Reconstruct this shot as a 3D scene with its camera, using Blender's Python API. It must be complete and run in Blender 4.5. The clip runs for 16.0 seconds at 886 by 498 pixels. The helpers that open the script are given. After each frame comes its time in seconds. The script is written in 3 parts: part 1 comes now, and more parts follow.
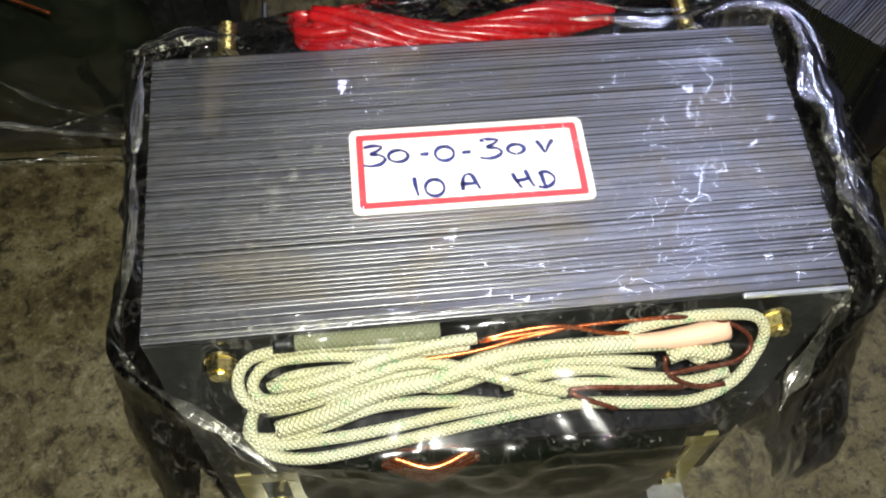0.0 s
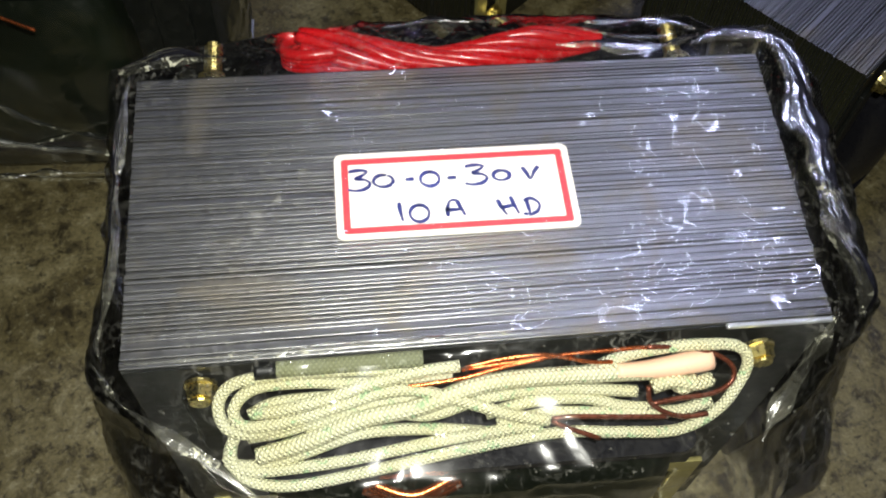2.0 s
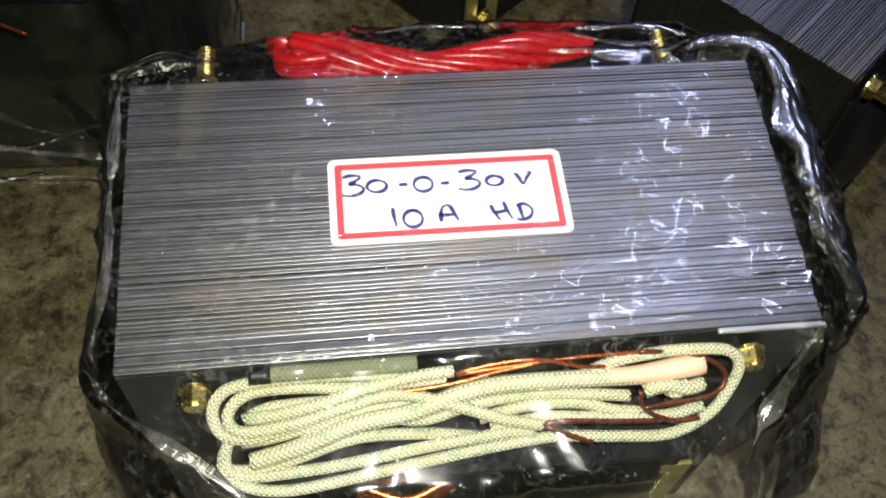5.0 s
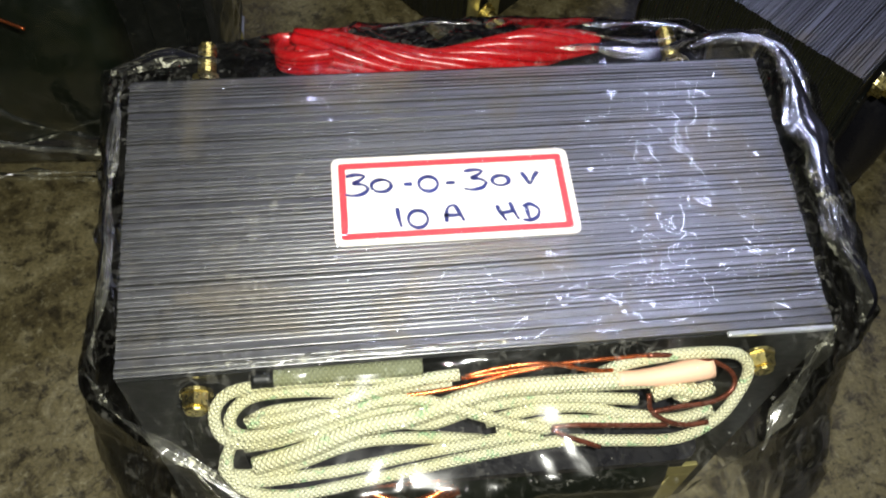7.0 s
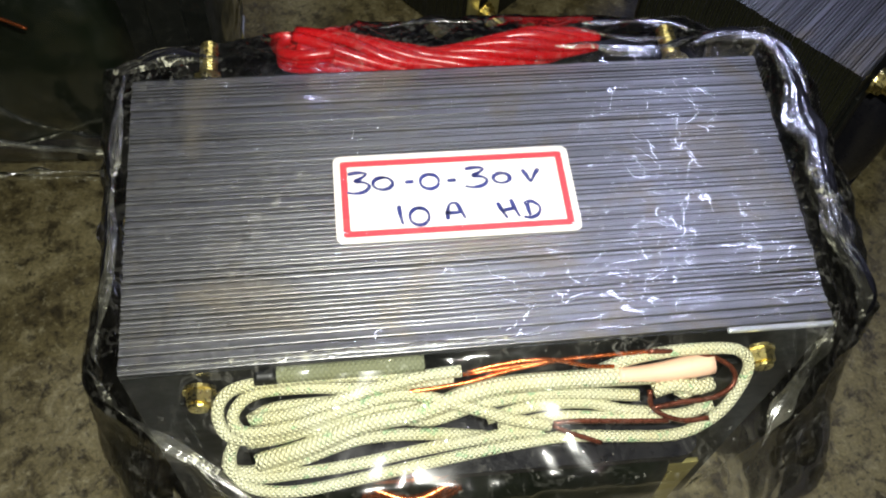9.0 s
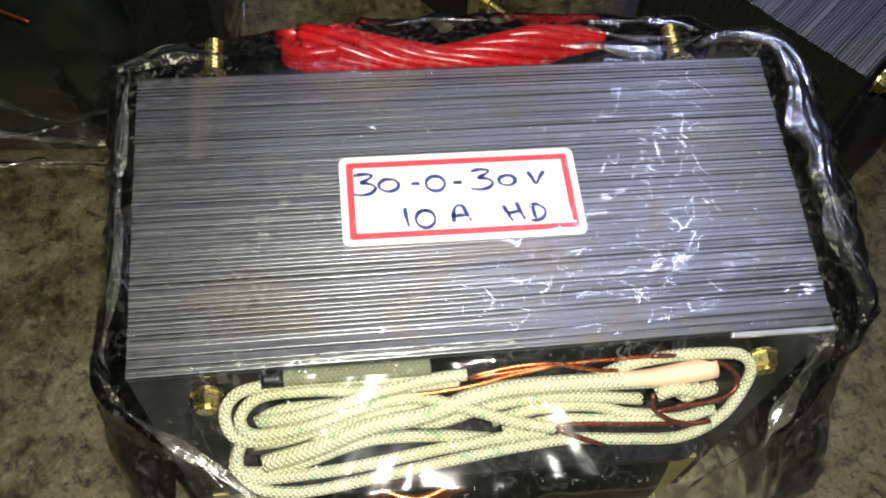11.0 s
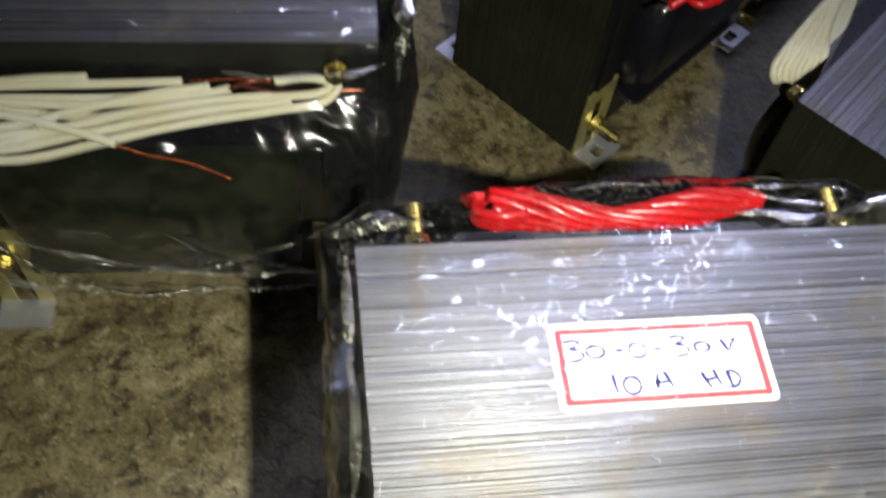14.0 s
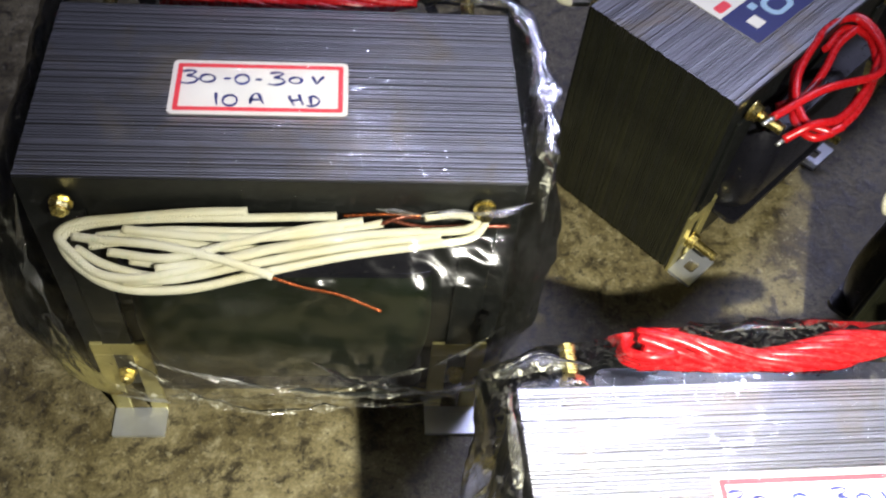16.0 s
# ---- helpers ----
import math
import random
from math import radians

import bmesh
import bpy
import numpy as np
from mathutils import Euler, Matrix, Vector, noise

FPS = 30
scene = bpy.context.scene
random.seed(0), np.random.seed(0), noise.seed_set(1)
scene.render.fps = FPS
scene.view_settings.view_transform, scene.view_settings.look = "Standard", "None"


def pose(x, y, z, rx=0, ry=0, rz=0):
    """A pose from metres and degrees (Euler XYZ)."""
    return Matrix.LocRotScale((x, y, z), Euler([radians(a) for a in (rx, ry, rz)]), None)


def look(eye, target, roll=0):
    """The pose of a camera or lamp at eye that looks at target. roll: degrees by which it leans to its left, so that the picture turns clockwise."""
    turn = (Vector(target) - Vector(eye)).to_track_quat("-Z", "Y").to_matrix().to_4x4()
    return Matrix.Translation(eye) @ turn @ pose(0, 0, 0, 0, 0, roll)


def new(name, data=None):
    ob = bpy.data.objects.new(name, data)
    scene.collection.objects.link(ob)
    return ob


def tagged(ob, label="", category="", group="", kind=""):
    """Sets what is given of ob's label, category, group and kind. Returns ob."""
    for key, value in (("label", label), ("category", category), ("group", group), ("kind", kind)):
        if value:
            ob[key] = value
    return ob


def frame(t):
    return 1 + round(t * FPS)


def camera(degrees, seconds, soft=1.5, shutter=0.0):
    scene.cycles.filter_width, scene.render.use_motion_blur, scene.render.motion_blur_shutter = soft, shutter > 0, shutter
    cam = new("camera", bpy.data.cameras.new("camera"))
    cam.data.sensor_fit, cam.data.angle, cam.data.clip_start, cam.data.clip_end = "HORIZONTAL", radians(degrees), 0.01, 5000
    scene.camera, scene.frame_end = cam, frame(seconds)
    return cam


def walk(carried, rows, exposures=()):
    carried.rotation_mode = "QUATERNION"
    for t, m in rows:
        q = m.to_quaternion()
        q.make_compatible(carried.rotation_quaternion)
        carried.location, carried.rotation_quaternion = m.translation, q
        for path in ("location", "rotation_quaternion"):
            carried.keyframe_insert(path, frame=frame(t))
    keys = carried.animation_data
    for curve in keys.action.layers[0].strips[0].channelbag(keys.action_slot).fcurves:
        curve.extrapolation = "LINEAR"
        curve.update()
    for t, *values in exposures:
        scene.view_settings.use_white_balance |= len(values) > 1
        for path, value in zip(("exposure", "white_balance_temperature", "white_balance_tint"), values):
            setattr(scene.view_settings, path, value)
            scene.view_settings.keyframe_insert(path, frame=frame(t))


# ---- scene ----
cam = camera(49.95, 16.0, soft=2.1, shutter=0.5)
PATH = [
    (0.0, (-0.02626, -0.12670, 0.31994), (-0.01226, -0.02600, 0.14764), 2.7),
    (0.5, (-0.02648, -0.12586, 0.31846), (-0.01148, -0.02546, 0.14616), 3.5),
    (1.0, (-0.02686, -0.12496, 0.32016), (-0.01116, -0.02466, 0.14786), 4.3),
    (1.5, (-0.02668, -0.12478, 0.32074), (-0.01038, -0.02348, 0.14904), 4.5),
    (2.0, (-0.02538, -0.12348, 0.32088), (-0.00848, -0.02098, 0.14998), 4.6),
    (2.5, (-0.02556, -0.12298, 0.32102), (-0.00856, -0.02028, 0.15022), 4.6),
    (3.0, (-0.02518, -0.12276, 0.32152), (-0.00668, -0.01966, 0.15112), 5.2),
    (3.5, (-0.02602, -0.12360, 0.32234), (-0.00682, -0.02010, 0.15224), 5.5),
    (6.0, (-0.02736, -0.12272, 0.32098), (-0.00776, -0.02122, 0.14978), 6.0),
    (6.5, (-0.02800, -0.12234, 0.32006), (-0.00830, -0.02114, 0.14866), 6.1),
    (7.0, (-0.02826, -0.11948, 0.32010), (-0.00816, -0.01848, 0.14870), 6.4),
    (7.5, (-0.02846, -0.11990, 0.32050), (-0.00846, -0.01910, 0.14900), 6.3),
    (8.0, (-0.02818, -0.11974, 0.32018), (-0.00808, -0.01894, 0.14858), 6.3),
    (8.5, (-0.02834, -0.12048, 0.32148), (-0.00834, -0.01958, 0.14988), 6.2),
    (9.0, (-0.02882, -0.12044, 0.32066), (-0.00862, -0.01944, 0.14916), 6.3),
    (11.5, (-0.03212, -0.11384, 0.32492), (-0.01082, -0.01864, 0.15032), 7.9),
    (12.0, (-0.03280, -0.11328, 0.32390), (-0.01230, -0.01838, 0.14910), 7.5),
    (12.5, (-0.03320, -0.11330, 0.32322), (-0.01310, -0.01800, 0.14852), 7.3),
    (13.0, (-0.04202, -0.11086, 0.32238), (-0.01842, -0.01596, 0.14798), 9.4),
    (13.5, (-0.06288, -0.10390, 0.32760), (-0.03728, -0.00510, 0.15560), 10.0),
    (14.0, (-0.08350, -0.09432, 0.35194), (-0.06100, 0.01018, 0.18294), 8.0),
    (14.5, (-0.09336, -0.09198, 0.36718), (-0.07216, 0.02072, 0.20318), 6.3),
    (15.0, (-0.10532, -0.09352, 0.37552), (-0.08442, 0.02688, 0.21722), 5.7),
    (15.5, (-0.10818, -0.09424, 0.37226), (-0.09108, 0.02896, 0.21566), 4.3),
    (16.0, (-0.12452, -0.07796, 0.36612), (-0.10382, 0.03854, 0.20482), 7.5),
]
EXPOSURES = [(0.0, 0.0, 6500, 10), (9.0, 0.0, 6500, 10), (12.5, 0.0, 6500, 10), (13.5, 0.35, 6700, 10), (14.5, 1.1, 6700, 10), (15.0, 1.5, 6700, 10), (16.0, 1.75, 6700, 12)]
walk(cam, [(t, look(eye, target, roll)) for t, eye, target, roll in PATH], EXPOSURES)

# ---------------------------------------------------------------- light
world = bpy.data.worlds.new("world")
scene.world = world
world.use_nodes = True
world.node_tree.nodes["Background"].inputs[0].default_value = (0.6, 0.7, 1.0, 1)
world.node_tree.nodes["Background"].inputs[1].default_value = 0.001


def lamp(name, kind, power, colour, m, **settings):
    data = bpy.data.lights.new(name, kind)
    data.energy, data.color = power, colour
    for key, value in settings.items():
        setattr(data, key, value)
    ob = new(name, data)
    ob.matrix_world = m
    return ob


# the small torch held beside the lens, and the cool tube lights under the ceiling
lamp("torch", "SPOT", 4.55, (1.0, 1.0, 0.90), look((-0.011, -0.124, 0.350), (-0.014, -0.030, 0.10)), shadow_soft_size=0.004, spot_size=radians(104), spot_blend=1.0)
TUBES = ((0.74, 1.23, 6, 1.10, 0.042, 9.0), (1.11, 1.76, 84, 0.80, 0.036, 5.0), (-0.02, 2.22, 80, 0.34, 0.036, 1.7))
for x, y, turn, length, width, power in TUBES:
    lamp("tube_lamp", "AREA", power, (0.60, 0.64, 1.0), pose(x, y, 2.52, 0, 0, turn), shape="RECTANGLE", size=length, size_y=width)


# ---------------------------------------------------------------- materials
class Mat:
    """A node material under construction."""

    def __init__(self, name):
        self.mat = bpy.data.materials.new(name)
        self.mat.use_nodes = True
        self.tree = self.mat.node_tree
        self.shader = self.tree.nodes["Principled BSDF"]
        self.out = self.tree.nodes["Material Output"]

    def node(self, kind, **settings):
        n = self.tree.nodes.new(kind)
        for key, value in settings.items():
            if key in ("operation", "blend_type", "data_type", "feature", "noise_type", "wave_type", "bands_direction"):
                setattr(n, key, value)
            else:
                n.inputs[key.replace("_", " ")].default_value = value
        return n

    def link(self, a, b):
        self.tree.links.new(a, b)

    def coords(self, scale=(1, 1, 1), kind="Object"):
        tc = self.tree.nodes.new("ShaderNodeTexCoord")
        mp = self.tree.nodes.new("ShaderNodeMapping")
        mp.inputs["Scale"].default_value = scale
        self.link(tc.outputs[kind], mp.inputs["Vector"])
        return mp.outputs[0]

    def noise(self, vec, scale, detail=4.0, rough=0.55, distortion=0.0):
        n = self.node("ShaderNodeTexNoise", Scale=scale, Detail=detail, Roughness=rough, Distortion=distortion)
        self.link(vec, n.inputs["Vector"])
        return n.outputs["Fac"]

    def ramp(self, fac, *stops):
        r = self.tree.nodes.new("ShaderNodeValToRGB")
        e = r.color_ramp.elements
        while len(e) < len(stops):
            e.new(0.5)
        for el, (p, c) in zip(e, stops):
            el.position = p
            el.color = (c, c, c, 1) if isinstance(c, (int, float)) else (*c, 1)
        self.link(fac, r.inputs[0])
        return r.outputs[0]

    def maths(self, op, a, b=None):
        n = self.tree.nodes.new("ShaderNodeMath")
        n.operation = op
        for i, v in enumerate((a, b)):
            if v is None:
                continue
            if isinstance(v, (int, float)):
                n.inputs[i].default_value = v
            else:
                self.link(v, n.inputs[i])
        return n.outputs[0]

    def mix(self, fac, a, b, blend="MIX"):
        n = self.tree.nodes.new("ShaderNodeMixRGB")
        n.blend_type = blend
        for i, v in enumerate((fac, a, b)):
            if isinstance(v, (int, float)):
                n.inputs[i].default_value = v if i == 0 else (v, v, v, 1)
            elif isinstance(v, tuple):
                n.inputs[i].default_value = (*v, 1)
            else:
                self.link(v, n.inputs[i])
        return n.outputs[0]

    def bump(self, height, strength, distance, normal=None):
        b = self.node("ShaderNodeBump", Strength=strength, Distance=distance)
        self.link(height, b.inputs["Height"])
        if normal is not None:
            self.link(normal, b.inputs["Normal"])
        return b.outputs[0]

    def set(self, **values):
        for key, v in values.items():
            sock = self.shader.inputs[key.replace("_", " ")]
            if isinstance(v, (int, float)):
                sock.default_value = v
            elif isinstance(v, tuple):
                sock.default_value = (*v, 1) if len(v) == 3 else v
            else:
                self.link(v, sock)
        return self.mat


def lamination_material(name, base, rust):
    m = Mat(name)
    geo = m.tree.nodes.new("ShaderNodeNewGeometry")
    vec = geo.outputs["Position"]
    info = m.tree.nodes.new("ShaderNodeObjectInfo")
    shift = m.tree.nodes.new("ShaderNodeVectorMath")
    shift.operation = "ADD"
    m.link(m.coords((14, 1500, 90)), shift.inputs[0])
    m.link(m.maths("MULTIPLY", info.outputs["Random"], 50.0), shift.inputs[1])
    streak = m.noise(shift.outputs[0], 1.0, 3, 0.6)
    blotch = m.noise(vec, 38, 5, 0.6, 0.6)
    fine = m.noise(vec, 420, 3, 0.6)
    each = m.ramp(info.outputs["Random"], (0.0, 0.80), (0.5, 0.95), (1.0, 1.06))
    tone = m.mix(1.0, base, each, "MULTIPLY")
    tone = m.mix(1.0, tone, m.ramp(streak, (0.3, 0.7), (0.7, 1.15)), "MULTIPLY")
    tone = m.mix(m.ramp(blotch, (0.52, 0.0), (0.68, 0.6)), tone, rust)
    rough = m.ramp(fine, (0.3, 0.34), (0.75, 0.46))
    return m.set(Base_Color=tone, Metallic=m.ramp(blotch, (0.55, 0.97), (0.75, 0.6)), Roughness=rough, Normal=m.bump(fine, 0.25, 0.0004))


LAMINATION = lamination_material("silicon_steel", (0.33, 0.33, 0.335), (0.24, 0.20, 0.14))


def simple(name, colour, rough, metal=0.0, grain=300.0, depth=0.15, vary=0.25, **more):
    m = Mat(name)
    vec = m.coords()
    a, b = m.noise(vec, grain, 4, 0.6), m.noise(vec, grain / 9, 3, 0.5)
    dark = tuple(c * (1 - vary) for c in colour)
    light = tuple(min(1.0, c * (1 + vary * 0.6)) for c in colour)
    tone = m.mix(m.ramp(b, (0.3, 0.0), (0.7, 1.0)), dark, light)
    return m.set(Base_Color=tone, Metallic=metal, Roughness=m.ramp(a, (0.3, max(0.03, rough - 0.08)), (0.7, min(1, rough + 0.1))),
                 Normal=m.bump(a, depth, 0.0005), **more)


# dark olive for the plates' end edges, their shade put into the colour
SHADED_END = simple("shaded_end_olive", (0.020, 0.021, 0.010), 0.42, 0.2, 500, 0.2, 0.35)
COAT_AND_SHADE = simple("coated_and_shaded_steel", (0.006, 0.007, 0.006), 0.45, 0.1, 300, 0.2, 0.4)
BRASS = simple("yellow_zinc", (0.76, 0.64, 0.26), 0.28, 1.0, 900)
SILVER = simple("galvanised_steel", (0.72, 0.75, 0.80), 0.36, 0.8, 500)
STRAP = simple("zinc_strap", (0.56, 0.50, 0.20), 0.34, 0.7, 400)
BLACK = simple("bobbin_black", (0.007, 0.007, 0.010), 0.32, 0.0, 600, 0.3)
TAPE = simple("dark_green_film_tape", (0.004, 0.007, 0.003), 0.40, 0.0, 200, 0.3, 0.5)
COPPER = simple("enamelled_copper", (0.62, 0.16, 0.05), 0.22, 0.9, 800)
DARKCOPPER = simple("brown_enamelled_wire", (0.16, 0.045, 0.025), 0.28, 0.6, 800)
RED = simple("red_insulation", (0.46, 0.008, 0.011), 0.26, 0.0, 500, 0.1, 0.15)
PAPER = simple("sticker_paper", (0.80, 0.79, 0.74), 0.42, 0.0, 700, 0.08, 0.06)
REDINK = simple("red_print", (0.80, 0.05, 0.07), 0.45, 0.0, 900, 0.05, 0.12)
PEN = simple("blue_ballpoint", (0.02, 0.03, 0.19), 0.45, 0.0, 900, 0.05, 0.3)
NAVY = simple("navy_print", (0.012, 0.02, 0.13), 0.35, 0.0, 500, 0.05, 0.15)
CYAN = simple("pale_blue_print", (0.35, 0.55, 0.75), 0.4, 0.0, 500, 0.05, 0.15)
TIN = simple("tinned_end", (0.75, 0.75, 0.72), 0.3, 0.9, 700)
PINK = simple("pinkish_sleeve", (0.84, 0.53, 0.38), 0.5, 0.0, 300, 0.2, 0.2)
PLASTER = simple("plaster", (0.045, 0.043, 0.040), 0.8, 0.0, 20, 0.2, 0.1)


def braid_material(name, base, fleck, crease_shade, depth):
    m = Mat(name)
    tc = m.tree.nodes.new("ShaderNodeTexCoord")
    sep = m.tree.nodes.new("ShaderNodeSeparateXYZ")
    m.link(tc.outputs["UV"], sep.inputs[0])
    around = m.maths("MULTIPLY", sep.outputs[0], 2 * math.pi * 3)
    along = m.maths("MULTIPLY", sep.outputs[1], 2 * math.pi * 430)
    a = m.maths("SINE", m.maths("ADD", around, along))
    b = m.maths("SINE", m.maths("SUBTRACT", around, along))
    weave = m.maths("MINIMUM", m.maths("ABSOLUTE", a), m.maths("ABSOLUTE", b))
    vec = m.coords()
    spots = m.ramp(m.noise(vec, 380, 2, 0.6, 0.5), (0.60, 0.0), (0.68, 0.70))
    soil = m.noise(vec, 55, 3)
    tone = m.mix(m.ramp(soil, (0.3, 0.0), (0.75, 1.0)), base, tuple(c * f for c, f in zip(base, (0.86, 0.80, 0.60))))
    tone = m.mix(spots, tone, fleck)
    # Weave valleys painted darker: the shade between threads is put into the colour.
    tone = m.mix(m.ramp(weave, (0.05, crease_shade), (0.6, 0.0)), tone, tuple(c * 0.58 for c in base))
    return m.set(Base_Color=tone, Roughness=0.7, Normal=m.bump(weave, depth, 0.0007))


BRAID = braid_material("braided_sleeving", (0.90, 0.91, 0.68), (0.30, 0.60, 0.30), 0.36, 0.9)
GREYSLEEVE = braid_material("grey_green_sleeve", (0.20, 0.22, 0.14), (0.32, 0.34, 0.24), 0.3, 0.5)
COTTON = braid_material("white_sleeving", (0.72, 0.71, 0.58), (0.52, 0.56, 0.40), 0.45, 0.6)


def floor_material():
    m = Mat("worn_stone_floor")
    vec = m.coords()
    big = m.noise(vec, 20, 6, 0.65, 0.8)
    mid = m.noise(vec, 110, 5, 0.7, 0.5)
    chip = m.noise(vec, 260, 4, 0.7, 0.3)
    fine = m.noise(vec, 700, 3, 0.6)
    tone = m.ramp(big, (0.30, (0.046, 0.035, 0.014)), (0.46, (0.130, 0.107, 0.048)), (0.60, (0.200, 0.170, 0.085)), (0.76, (0.265, 0.238, 0.145)))
    tone = m.mix(m.ramp(mid, (0.36, 0.9), (0.50, 0.0)), tone, (0.030, 0.024, 0.014))
    tone = m.mix(m.ramp(mid, (0.56, 0.0), (0.70, 0.65)), tone, (0.32, 0.285, 0.165))
    tone = m.mix(m.ramp(chip, (0.34, 0.8), (0.45, 0.0)), tone, (0.026, 0.021, 0.014))
    tone = m.mix(m.ramp(chip, (0.58, 0.0), (0.68, 0.5)), tone, (0.35, 0.32, 0.20))
    tone = m.mix(0.6, tone, m.ramp(fine, (0.3, 0.45), (0.7, 1.3)), "MULTIPLY")
    height = m.maths("ADD", m.maths("MULTIPLY", mid, 0.6), m.maths("MULTIPLY", chip, 0.4))
    return m.set(Base_Color=tone, Roughness=m.ramp(mid, (0.3, 0.34), (0.7, 0.6)), Normal=m.bump(height, 0.6, 0.0014))


FLOOR = floor_material()


def film_material(name, haze, white, shine, tint, rumple=1.0):
    """Clear crinkled film: see-through and glossy, with sharp creases, dusty patches and specks."""
    m = Mat(name)
    vec = m.coords()

    def ridge(scale, detail, distortion):
        return m.maths("ABSOLUTE", m.maths("SUBTRACT", m.noise(vec, scale, detail, 0.55, distortion), 0.5))

    crinkled = m.ramp(m.noise(vec, 26, 3, 0.55), (0.40, 0.12), (0.58, 1.0))
    lines = m.maths("MULTIPLY", m.ramp(ridge(70, 3, 1.2), (0.0, 1.0), (0.022, 0.0)), crinkled)
    hair = m.maths("MULTIPLY", m.ramp(ridge(170, 2, 0.8), (0.0, 1.0), (0.035, 0.0)), crinkled)
    specks = m.ramp(m.noise(vec, 640, 2, 0.5), (0.69, 0.0), (0.73, 1.0))
    normal = m.bump(m.noise(vec, 75, 1.0, 0.5, 0.5), rumple, 0.00085)
    normal = m.bump(m.maths("MULTIPLY", m.noise(vec, 210, 1.0, 0.5, 0.4), crinkled), rumple, 0.00013, normal)
    normal = m.bump(m.maths("ADD", lines, m.maths("MULTIPLY", hair, 0.5)), rumple, 0.00012, normal)
    normal = m.bump(specks, rumple, 0.00016, normal)
    fres = m.node("ShaderNodeFresnel", IOR=1.55)
    sharp = m.node("ShaderNodeBsdfAnisotropic", Color=(1, 1, 1, 1), Roughness=shine)
    broad = m.node("ShaderNodeBsdfAnisotropic", Color=(1, 1, 1, 1), Roughness=0.17)
    m.link(normal, sharp.inputs["Normal"])
    gloss = m.node("ShaderNodeMixShader", Fac=0.16)
    m.link(sharp.outputs[0], gloss.inputs[1])
    m.link(broad.outputs[0], gloss.inputs[2])
    clear = m.node("ShaderNodeBsdfTransparent", Color=(0.98, 0.985, 0.97, 1))
    milk = m.node("ShaderNodeBsdfDiffuse", Color=(*tint, 1))
    smudge = m.ramp(m.noise(vec, 48, 5, 0.65, 0.9), (0.46, haze * 0.12), (0.72, haze))
    dust = m.maths("MULTIPLY", m.ramp(m.noise(vec, 380, 3, 0.65, 0.6), (0.54, 0.0), (0.72, haze * 14)), m.ramp(m.noise(vec, 30, 3, 0.6), (0.46, 0.0), (0.62, 1.0)))
    cover = m.maths("ADD", m.maths("ADD", smudge, dust), m.maths("MULTIPLY", lines, white))
    first = m.tree.nodes.new("ShaderNodeMixShader")
    m.link(m.maths("MINIMUM", m.maths("ADD", cover, m.maths("MULTIPLY", specks, white * 3)), 1.0), first.inputs[0])
    m.link(clear.outputs[0], first.inputs[1])
    m.link(milk.outputs[0], first.inputs[2])
    second = m.tree.nodes.new("ShaderNodeMixShader")
    m.link(fres.outputs[0], second.inputs[0])
    m.link(first.outputs[0], second.inputs[1])
    m.link(gloss.outputs[0], second.inputs[2])
    m.link(second.outputs[0], m.out.inputs["Surface"])
    return m.mat


FILM = film_material("clear_plastic_film", 0.011, 0.032, 0.022, (0.80, 0.78, 0.68))
CLEAN_FILM = film_material("clean_plastic_film", 0.0015, 0.006, 0.022, (0.80, 0.78, 0.68))
FOLD = film_material("folded_plastic_film", 0.13, 0.16, 0.16, (0.62, 0.61, 0.48), 0.5)


# ---------------------------------------------------------------- mesh helpers
def part(name, bm, material, parent=None, label="", smooth=False):
    mesh = bpy.data.meshes.new(name)
    if smooth:
        for f in bm.faces:
            f.smooth = True
    bm.to_mesh(mesh)
    bm.free()
    mesh.materials.append(material)
    ob = new(name, mesh)
    ob.parent = parent
    return tagged(ob, label)


def box(bm, lo, hi, bevel=0.0):
    """A box between two corners, with rounded edges."""
    lo, hi = Vector(lo), Vector(hi)
    made = bmesh.ops.create_cube(bm, size=1.0, matrix=Matrix.Translation((lo + hi) / 2) @ Matrix.Diagonal((*(hi - lo), 1)))
    if bevel:
        edges = list({e for v in made["verts"] for e in v.link_edges})
        bmesh.ops.bevel(bm, geom=edges, offset=bevel, segments=2, affect="EDGES", profile=0.5)
    return bm


def rod(bm, a, b, r, n=12, r2=None):
    """A closed cylinder or prism from a to b."""
    a, b = Vector(a), Vector(b)
    m = Matrix.Translation((a + b) / 2) @ (b - a).to_track_quat("Z", "Y").to_matrix().to_4x4()
    bmesh.ops.create_cone(bm, cap_ends=True, segments=n, radius1=r, radius2=r if r2 is None else r2, depth=(b - a).length, matrix=m)
    return bm


def spline(points, step=0.0012):
    """Points evenly along a smooth curve through the given ones."""
    p = [Vector(q) for q in points]
    p = [2 * p[0] - p[1]] + p + [2 * p[-1] - p[-2]]
    out = []
    for i in range(1, len(p) - 2):
        a, b, c, d = p[i - 1:i + 3]
        n = max(2, int((c - b).length / step))
        for k in range(n):
            t = k / n
            out.append(0.5 * (2 * b + (c - a) * t + (2 * a - 5 * b + 4 * c - d) * t * t + (3 * b - 3 * c + d - a) * t ** 3))
    out.append(p[-2])
    return out


